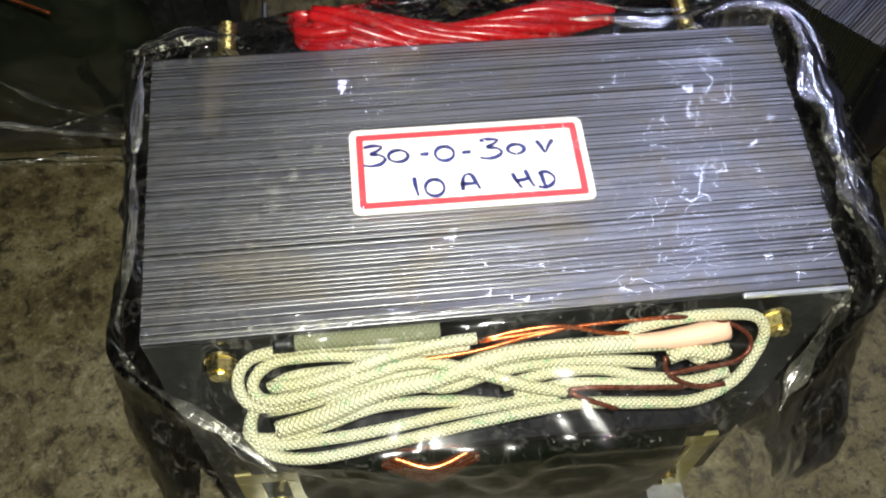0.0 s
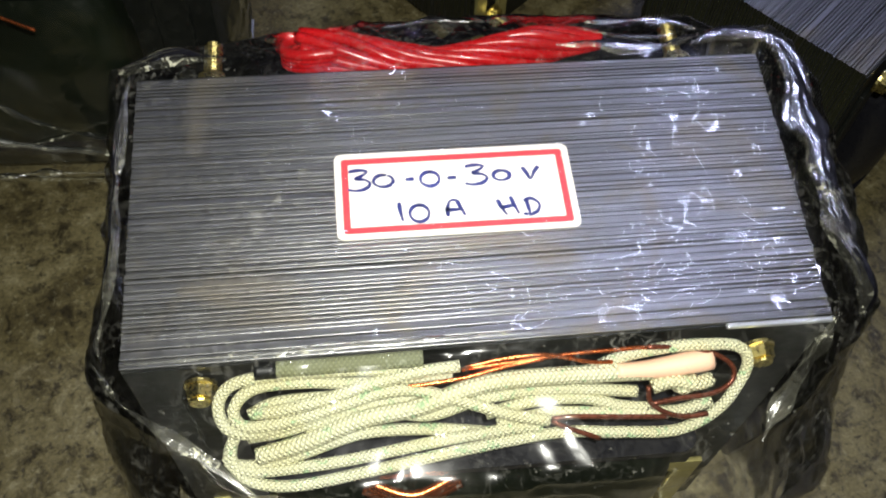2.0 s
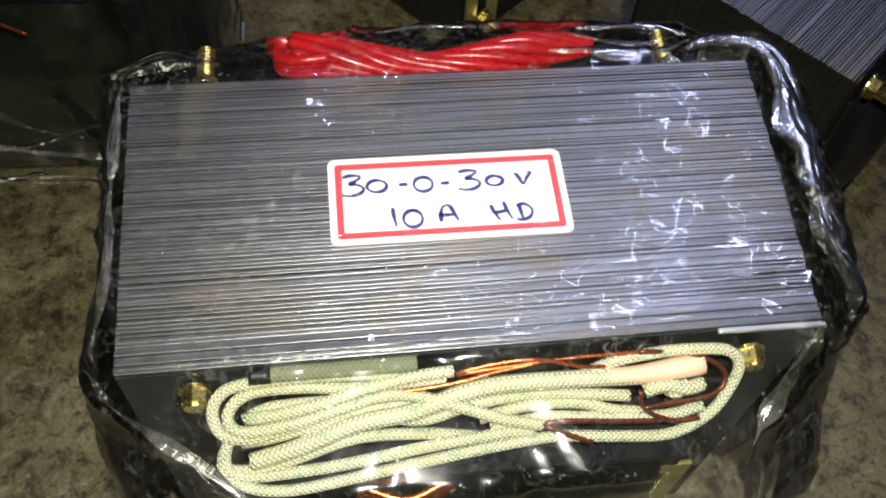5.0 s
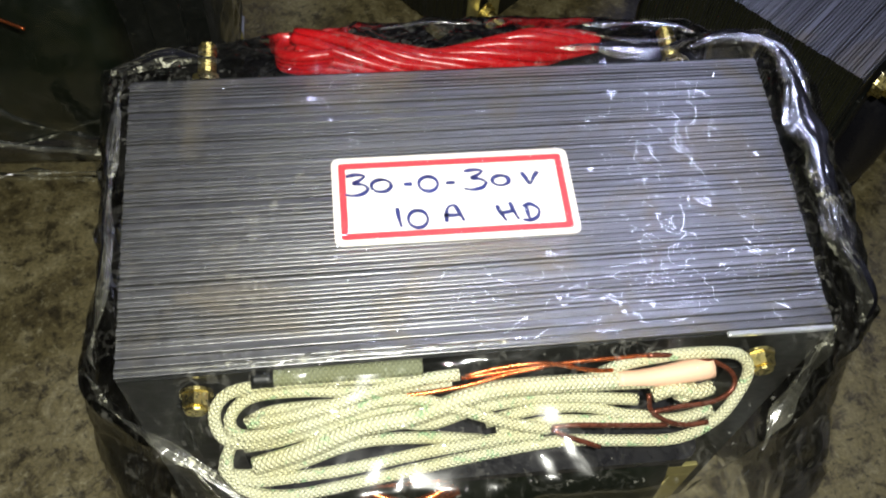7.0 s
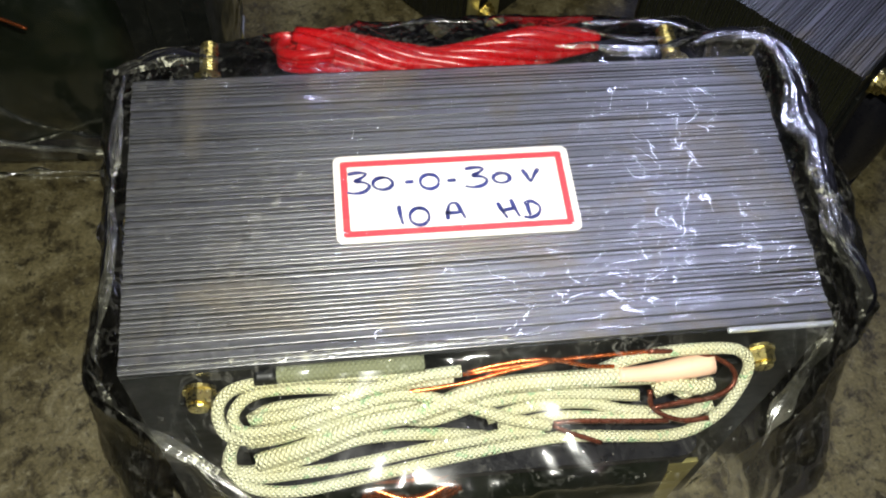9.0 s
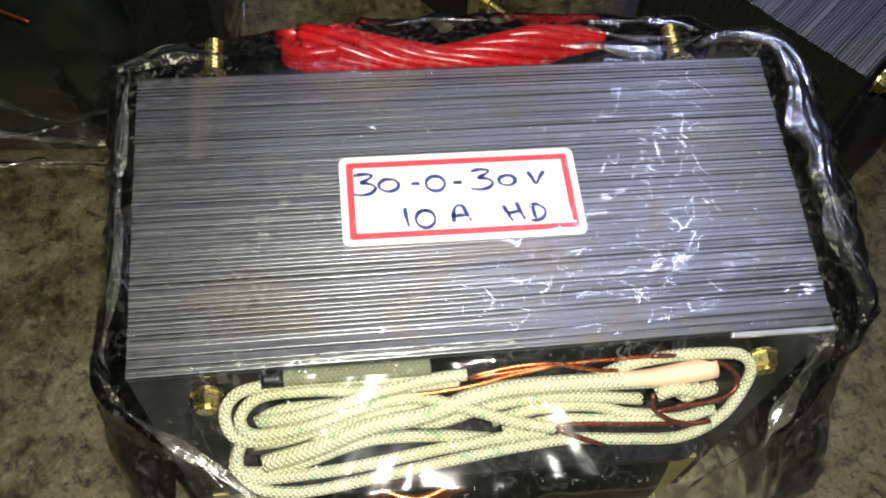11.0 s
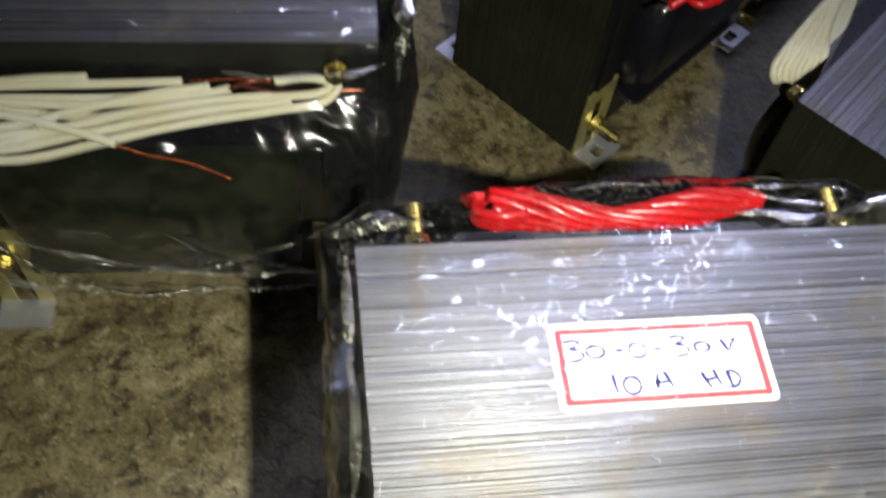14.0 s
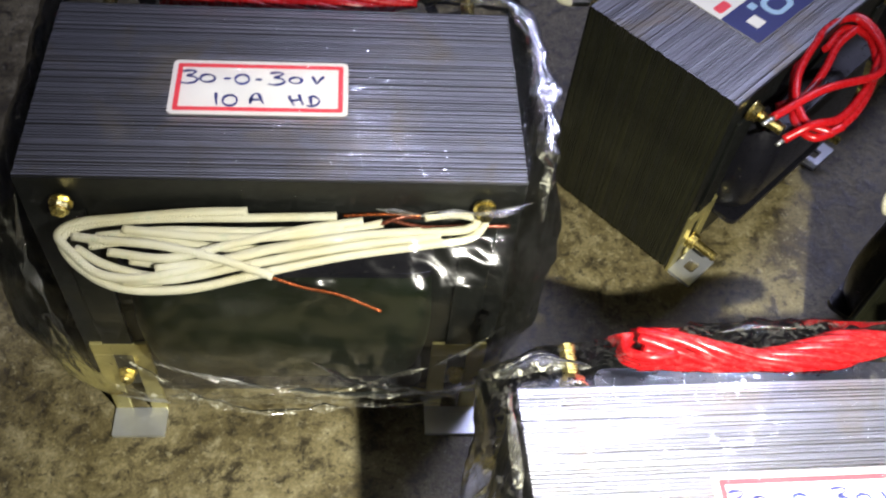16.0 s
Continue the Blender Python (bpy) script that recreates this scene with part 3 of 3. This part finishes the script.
# ---------------------------------------------------------------- second bagged transformer
B = transformer("second bagged grey laminated transformer with white sleeved leads", pose(-0.1435, 0.145, 0, 0, 0, -1.5), 0.152, 0.127, 0.0765, 0.0200, 8)
rating_sticker(B, pose(-0.0350, -0.0131, 0.1472, 0, 0, 0.3), "white sticker with red border and blue handwriting")
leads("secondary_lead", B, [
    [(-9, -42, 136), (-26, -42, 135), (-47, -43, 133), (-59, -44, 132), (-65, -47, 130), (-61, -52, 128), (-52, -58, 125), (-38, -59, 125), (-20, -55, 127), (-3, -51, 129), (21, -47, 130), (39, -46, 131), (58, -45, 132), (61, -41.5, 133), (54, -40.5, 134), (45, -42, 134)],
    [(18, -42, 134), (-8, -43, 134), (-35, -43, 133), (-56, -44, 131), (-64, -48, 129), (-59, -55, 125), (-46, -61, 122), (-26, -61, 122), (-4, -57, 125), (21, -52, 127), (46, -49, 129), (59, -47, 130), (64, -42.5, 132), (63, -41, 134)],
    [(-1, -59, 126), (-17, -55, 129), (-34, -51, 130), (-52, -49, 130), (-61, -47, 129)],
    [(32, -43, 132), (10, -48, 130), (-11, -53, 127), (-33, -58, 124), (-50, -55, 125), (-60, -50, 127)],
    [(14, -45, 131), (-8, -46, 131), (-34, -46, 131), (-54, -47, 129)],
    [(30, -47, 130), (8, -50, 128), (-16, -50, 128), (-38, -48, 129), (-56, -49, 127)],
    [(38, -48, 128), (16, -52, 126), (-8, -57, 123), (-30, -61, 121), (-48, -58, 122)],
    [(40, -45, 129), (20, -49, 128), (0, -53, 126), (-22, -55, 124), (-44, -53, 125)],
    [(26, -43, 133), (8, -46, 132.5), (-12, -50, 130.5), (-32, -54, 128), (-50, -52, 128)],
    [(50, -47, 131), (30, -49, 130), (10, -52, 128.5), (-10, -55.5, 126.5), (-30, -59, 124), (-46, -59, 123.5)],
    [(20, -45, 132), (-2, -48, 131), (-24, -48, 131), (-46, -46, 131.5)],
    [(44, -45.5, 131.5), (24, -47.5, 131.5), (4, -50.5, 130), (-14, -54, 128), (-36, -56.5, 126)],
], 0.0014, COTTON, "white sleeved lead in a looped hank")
leads("copper_end", B, [[(-1, -59, 125), (8, -61, 123), (19, -63, 122), (32, -67, 119)], [(20, -41, 133), (32, -41, 134), (44, -41.5, 134)]], 0.0005, COPPER, "bare copper wire end")
leads("enamelled_end", B, [[(34, -41.5, 132), (45, -43.5, 131), (58, -43, 131), (72, -42, 130)], [(30, -44, 132), (38, -42, 134), (44, -40.5, 132)]], 0.0007, DARKCOPPER, "brown enamelled wire end")
red_hank(B, -0.043, 0.045, 0.0575, 0.135, "hank of bright red insulated leads", 2)

# ---------------------------------------------------------------- two smaller transformers without bags
SMALL = (0.136, 0.108, 0.0745, 0.0045)
C = transformer("small unwrapped laminated transformer with a blue sticker", pose(0.0540, 0.2445, 0, 0, 0, 220.6), *SMALL, 12, BLACK, "winding wrapped in black tape", True)
D = transformer("small unwrapped laminated transformer with white leads", pose(0.1514, 0.1253, 0, 0, 0, 222), *SMALL, 15, BLACK, "winding wrapped in black tape", True)


E = transformer("small unwrapped laminated transformer standing behind another", pose(0.1640, 0.3520, 0, 0, 0, 221), *SMALL, 21, BLACK, "winding wrapped in black tape", True)


def world_leads(name, thing, strands, r, material, label, n=10):
    back = thing.matrix_world.inverted()
    for k, pts in enumerate(strands):
        part(name, tube(bmesh.new(), [back @ Vector(p) for p in mm(pts)], r, n), material, thing, label if k == 0 else "")


bpy.context.view_layer.update()
world_leads("primary_lead", C, [
    [(42, 170, 108), (63, 179, 114), (88, 188, 113), (97, 200, 111), (99, 214, 110), (94, 226, 110), (80, 220, 111), (70, 209, 111), (58, 192, 111), (53, 178, 110), (54, 166, 109), (62, 161, 109)],
    [(44, 160, 106), (54, 162, 112), (66, 166, 111), (79, 178, 110), (92, 195, 109), (101, 212, 109), (98, 227, 109), (88, 226, 109), (73, 214, 108), (60, 198, 108), (54, 182, 107), (51, 168, 107), (56, 160, 107), (68, 164, 109)],
    [(96, 224, 107), (84, 214, 106), (74, 200, 106), (66, 190, 106), (60, 185, 104), (50, 183, 100)],
    [(62, 161, 108), (74, 170, 108), (86, 184, 107), (96, 202, 107), (98, 218, 107), (90, 224, 106), (78, 212, 105)],
], 0.0017, RED, "looped bright red insulated lead")
world_leads("lead_end", C, [[(37, 167, 107), (40, 168, 108), (43, 170, 108)], [(41, 158, 105), (43, 159, 106), (45, 160, 106)]], 0.0009, TIN, "tinned bare lead end")
world_leads("secondary_lead", C, [[(-16 + 2 * k, 272 + 3 * k, 92), (-24 + 2 * k, 264 + 2 * k, 99), (-31 + 3 * k, 258 + 2 * k, 100), (-27 + 3 * k, 252 + 3 * k, 96), (-14 + 2 * k, 258 + 4 * k, 90)] for k in range(4)], 0.0020, COTTON, "white sleeved lead in a looped hank")
HANK = []
for k in range(8):
    f = k / 7
    HANK.append([(150 - 12 * f, 208 - 16 * f, 97), (128 - 8 * f, 184 - 10 * f, 101 + k % 2), (104 + 2 * f, 160 - 8 * f, 103 - 2 * (k % 2)), (88 + 13 * f, 144 - 4 * f, 101), (82 + 17 * f, 137 - f, 97 - k % 3),
                 (85 + 15 * f, 136 - f, 91), (96 + 10 * f, 147 - 4 * f, 90), (120 + f, 174 - 10 * f, 91), (146 - 10 * f, 202 - 14 * f, 90)])
world_leads("secondary_lead", D, HANK, 0.0016, COTTON, "white sleeved lead in a looped hank")


def print_sticker(thing, m):
    """The printed sticker: a navy band beside white ground with red and blue shapes."""
    base = part("sticker", plate(bmesh.new(), rounded(0, 0, 0.070, 0.046, 0.001), 0, 0.0002), PAPER, thing, "printed white and navy sticker")
    base.matrix_basis = m
    part("band", plate(bmesh.new(), rounded(0, 0.0268, 0.070, 0.046, 0.0008), 0.00022, 0.00028), NAVY, base, "navy printed band")
    part("patch", plate(bmesh.new(), rounded(0.0560, 0.0345, 0.0625, 0.0405, 0.0006), 0.0003, 0.00036), PAPER, base)
    part("emblem", ring_plate(bmesh.new(), rounded(0.034, 0.0310, 0.050, 0.0420, 0.0050), rounded(0.037, 0.0332, 0.047, 0.0398, 0.0030), 0.0003, 0.00036), CYAN, base)
    for y0, y1, x0, x1 in ((0.0205, 0.0250, 0.0585, 0.0670), (0.0135, 0.0170, 0.0570, 0.0625), (0.0070, 0.0105, 0.0570, 0.0630), (0.0010, 0.0040, 0.0570, 0.0625)):
        part("bar", plate(bmesh.new(), rounded(x0, y0, x1, y1, 0.0012), 0.00022, 0.00028), REDINK, base)
    part("bar", plate(bmesh.new(), rounded(0.050, 0.0290, 0.0545, 0.0325, 0.0008), 0.0003, 0.00036), CYAN, base)


print_sticker(C, pose(-0.0375, -0.0232, 0.1127))

# ---------------------------------------------------------------- plastic bags
def across(outline, a):
    """Where the ray at angle a from the origin leaves a closed outline round it."""
    c, s = math.cos(a), math.sin(a)
    best = 0.0
    for (x0, y0), (x1, y1) in zip(outline, outline[1:] + outline[:1]):
        dx, dy = x1 - x0, y1 - y0
        det = c * dy - s * dx
        if abs(det) < 1e-12:
            continue
        r, f = (x0 * dy - y0 * dx) / det, (x0 * s - y0 * c) / det
        if r > 0 and -1e-9 <= f <= 1 + 1e-9:
            best = max(best, r)
    return best


def squarish(left, right, front, back, power):
    """A rounded box outline with its own reach to each side."""
    pts = []
    for k in range(120):
        c, s = math.cos(2 * math.pi * k / 120), math.sin(2 * math.pi * k / 120)
        r = (abs(c / (right if c > 0 else left)) ** power + abs(s / (back if s > 0 else front)) ** power) ** (-1 / power)
        pts.append((c * r, s * r))
    return pts


def bag(label, m, levels, seed, film):
    """A thin clear film drawn over a transformer: tight and puckered on the core, loose and wrinkled down the sides.
    levels: height and outline, from the flat top downwards."""
    rows, cols, flat = 118, 360, 54
    reach = [[across(outline, 2 * math.pi * j / cols) for j in range(cols)] for z, outline in levels]
    bm = bmesh.new()
    grid = []
    for i in range(rows):
        ring = []
        for j in range(cols):
            a = 2 * math.pi * j / cols
            if i < flat:
                f = 0.02 + 0.98 * i / (flat - 1)
                r, z = reach[0][j] * f, levels[0][0]
                amp, push = 0.00018, Vector((0, 0, 1))
            else:
                u = (i - flat + 1) / (rows - flat) * (len(levels) - 1)
                k = min(int(u), len(levels) - 2)
                f = u - k
                r = reach[k][j] + (reach[k + 1][j] - reach[k][j]) * f
                z = levels[k][0] + (levels[k + 1][0] - levels[k][0]) * f
                amp = 0.0005 + 0.0022 * min(1, u / 3)
                push = Vector((math.cos(a), math.sin(a), 0.35)).normalized()
            q = Vector((math.cos(a) * r, math.sin(a) * r, z))
            w = noise.noise(q * 26 + Vector((seed, 0, 0)))
            v = 1 - 2 * abs(noise.noise(Vector((q.x * 48, q.y * 48, q.z * 22)) + Vector((0, seed, 0))))
            s = 1 - 2 * abs(noise.noise(q * 120 + Vector((0, 0, seed))))
            ring.append(bm.verts.new(q + push * amp * (0.7 * w + 0.7 * v + 0.45 * s)))
        grid.append(ring)
    bm.faces.new(grid[0])
    for i in range(rows - 1):
        for j in range(cols):
            k = (j + 1) % cols
            bm.faces.new((grid[i][j], grid[i + 1][j], grid[i + 1][k], grid[i][k]))
    ob = tagged(part("plastic_bag", bm, film, None, "", True), label, "plastic bag", "bags over the transformers")
    ob.matrix_world = m
    ob.visible_shadow = False
    return ob


def flat_mm(*pts):
    return [(x / 1000, y / 1000) for x, y in pts]


RIM_A = flat_mm((-85.5, 47), (-67.5, 55), (-55, 56), (-24, 61), (-2, 63), (35, 61), (68, 58.5), (73, 54), (89, 54), (95, 48), (96.5, 32), (95, 0), (94, -12), (92.5, -32), (89, -36), (75.5, -48),
                (64, -57), (40, -66), (0, -67), (-30, -67), (-52, -64), (-63, -55), (-72.5, -49.5), (-81.5, -42), (-85, -37), (-86, -32), (-84, -25), (-84, -8), (-84.5, 16))
BAG_A = bag("clear wrinkled plastic bag drawn over a transformer", pose(0, 0.00125, 0), [
    (0.1397, flat_mm((-77.6, -39.2), (76.5, -37.6), (78.2, -36), (81.6, 39), (80, 41), (-78, 40.6), (-80, 38.5))),
    (0.1380, flat_mm((-79.5, -41), (79, -40.5), (84, 10), (86, 40), (83, 44.5), (-79, 44.5), (-82, 41))),
    (0.1310, RIM_A), (0.1200, RIM_A), (0.0900, squarish(0.0870, 0.0930, 0.0680, 0.0600, 6)),
    (0.0500, squarish(0.0860, 0.0920, 0.0670, 0.0560, 6)), (0.0080, squarish(0.0880, 0.0930, 0.0660, 0.0540, 6))], 3.1, FILM)
BAG_B = bag("clear wrinkled plastic bag over a second transformer", pose(-0.1435, 0.145, 0, 0, 0, -1.5), [
    (0.1484, squarish(0.0775, 0.0775, 0.0388, 0.0390, 14)), (0.1460, squarish(0.0810, 0.0815, 0.0430, 0.0500, 12)), (0.1410, squarish(0.0840, 0.0850, 0.0540, 0.0600, 9)),
    (0.1300, squarish(0.0850, 0.0860, 0.0650, 0.0640, 8)), (0.1050, squarish(0.0840, 0.0840, 0.0720, 0.0630, 7)), (0.0600, squarish(0.0800, 0.0790, 0.0640, 0.0580, 6)),
    (0.0200, squarish(0.0760, 0.0740, 0.0470, 0.0500, 6))], 7.7, CLEAN_FILM)


def fold(parent, pts, width, seed, label=""):
    """A crumpled double fold of film that stands up along a line."""
    line = spline(mm(pts), 0.0006)
    bm = bmesh.new()
    rows = []
    off = Vector((seed, 0, 0))
    for i, p in enumerate(line):
        along = (line[min(i + 1, len(line) - 1)] - line[max(i - 1, 0)]).normalized()
        side = along.cross(Vector((0, 0, 1))).normalized()
        f = i / (len(line) - 1)
        wide = width * (0.15 + 0.85 * math.sin(math.pi * f) ** 0.7) * (0.75 + 0.9 * noise.noise(p * 130 + off))
        shift = side * width * 0.20 * noise.noise(p * 95 + off * 2)
        ring = []
        for k in range(19):
            u = k / 18 - 0.5
            q = p + shift + side * wide * u
            crease = 1 - 2 * abs(noise.noise(Vector((i * 0.045, u * 5, seed)))) + 0.5 * (1 - 2 * abs(noise.noise(Vector((i * 0.13, u * 11, -seed)))))
            ring.append(bm.verts.new(q + Vector((0, 0, width * (0.08 * math.cos(math.pi * u) + 0.030 * crease)))))
        rows.append(ring)
    for a, b in zip(rows, rows[1:]):
        for k in range(18):
            bm.faces.new((a[k], b[k], b[k + 1], a[k + 1]))
    ob = part("fold", bm, FOLD, parent, label, True)
    ob.visible_shadow = False


FOLDED = "crumpled whitish fold of the film"
fold(BAG_A, [(64, 46, 135), (71, 49, 135), (80, 49, 136), (87, 44, 136), (88, 27, 136), (88, 7, 135), (88, -13, 134), (89, -28, 133), (87, -36, 131)], 0.0085, 1, FOLDED)
fold(BAG_A, [(78, 51, 133), (88, 49, 133), (93, 42, 133), (93, 25, 132), (92, 5, 131), (91, -13, 131), (91, -27, 130)], 0.0060, 2)
fold(BAG_A, [(-84, 44, 135), (-77, 46, 136), (-67, 48, 136), (-57, 45, 137)], 0.0060, 3)
fold(BAG_A, [(-80.5, 40, 138), (-81, 27, 138), (-81, 9, 137.6), (-80.5, -8, 137.6), (-81, -25, 137), (-82.5, -33, 136), (-80, -38, 136.6)], 0.0030, 4)
fold(BAG_A, [(28, 45, 138), (40, 43, 139), (55, 42, 139), (67, 47, 137)], 0.0050, 6)
fold(BAG_A, [(38, 56, 134), (50, 56, 134), (62, 55, 134), (68, 52, 134)], 0.0035, 16)
fold(BAG_A, [(36, 55, 133), (46, 51, 134), (56, 49, 135), (66, 51, 135)], 0.0022, 17)
fold(BAG_A, [(-16, 57, 134), (-4, 59, 134), (8, 58, 134)], 0.0030, 18)
fold(BAG_A, [(-76, -38.5, 139), (-58, -38.6, 139), (-40, -38.4, 139.2), (-18, -38, 139.3), (6, -37.8, 139.3)], 0.0022, 19)
fold(BAG_A, [(82, -34, 133), (75, -42, 131), (66, -52, 127), (60, -60, 122)], 0.0050, 20)
fold(BAG_A, [(-85, -34, 131), (-79, -42, 129), (-70, -49, 126), (-61, -55, 123), (-51, -63, 119)], 0.0030, 21)
fold(BAG_B, [(60, 46, 144), (76, 44, 147), (84, 30, 146), (86, 8, 144), (85, -20, 142), (82, -44, 134)], 0.009, 7, FOLDED)
fold(BAG_B, [(-60, -50, 60), (-20, -66, 52), (20, -62, 44), (60, -52, 28)], 0.004, 8)
fold(BAG_B, [(10, -74, 100), (26, -73, 84), (44, -66, 66), (62, -58, 44)], 0.003, 9)
fold(BAG_B, [(-76, -40, 24), (-50, -46, 22), (0, -47, 21), (40, -48, 20), (66, -44, 22)], 0.004, 10)
fold(BAG_B, [(-40, -72, 96), (-10, -74, 84), (22, -68, 66), (48, -60, 52), (74, -52, 40)], 0.003, 13)
fold(BAG_B, [(14, -70, 70), (34, -66, 74), (56, -62, 80), (74, -56, 92)], 0.003, 14)
fold(BAG_B, [(-82, -30, 128), (-84, -36, 100), (-80, -42, 60), (-74, -46, 28)], 0.004, 15)
fold(BAG_B, [(30, -44, 140), (50, -46, 140), (68, -45, 141), (78, -41, 140)], 0.004, 11)

# ---------------------------------------------------------------- lamp body under the ceiling
for x, y, turn, length, width, power in TUBES:
    fixture = tagged(part("ceiling_light", box(bmesh.new(), (-length / 2 - 0.03, -width / 2 - 0.02, 0.0), (length / 2 + 0.03, width / 2 + 0.02, 0.06), 0.008), PLASTER),
                     "plain tube light fitting under the ceiling", "ceiling light", "ceiling lights")
    fixture.matrix_world = pose(x, y, 2.535, 0, 0, turn)
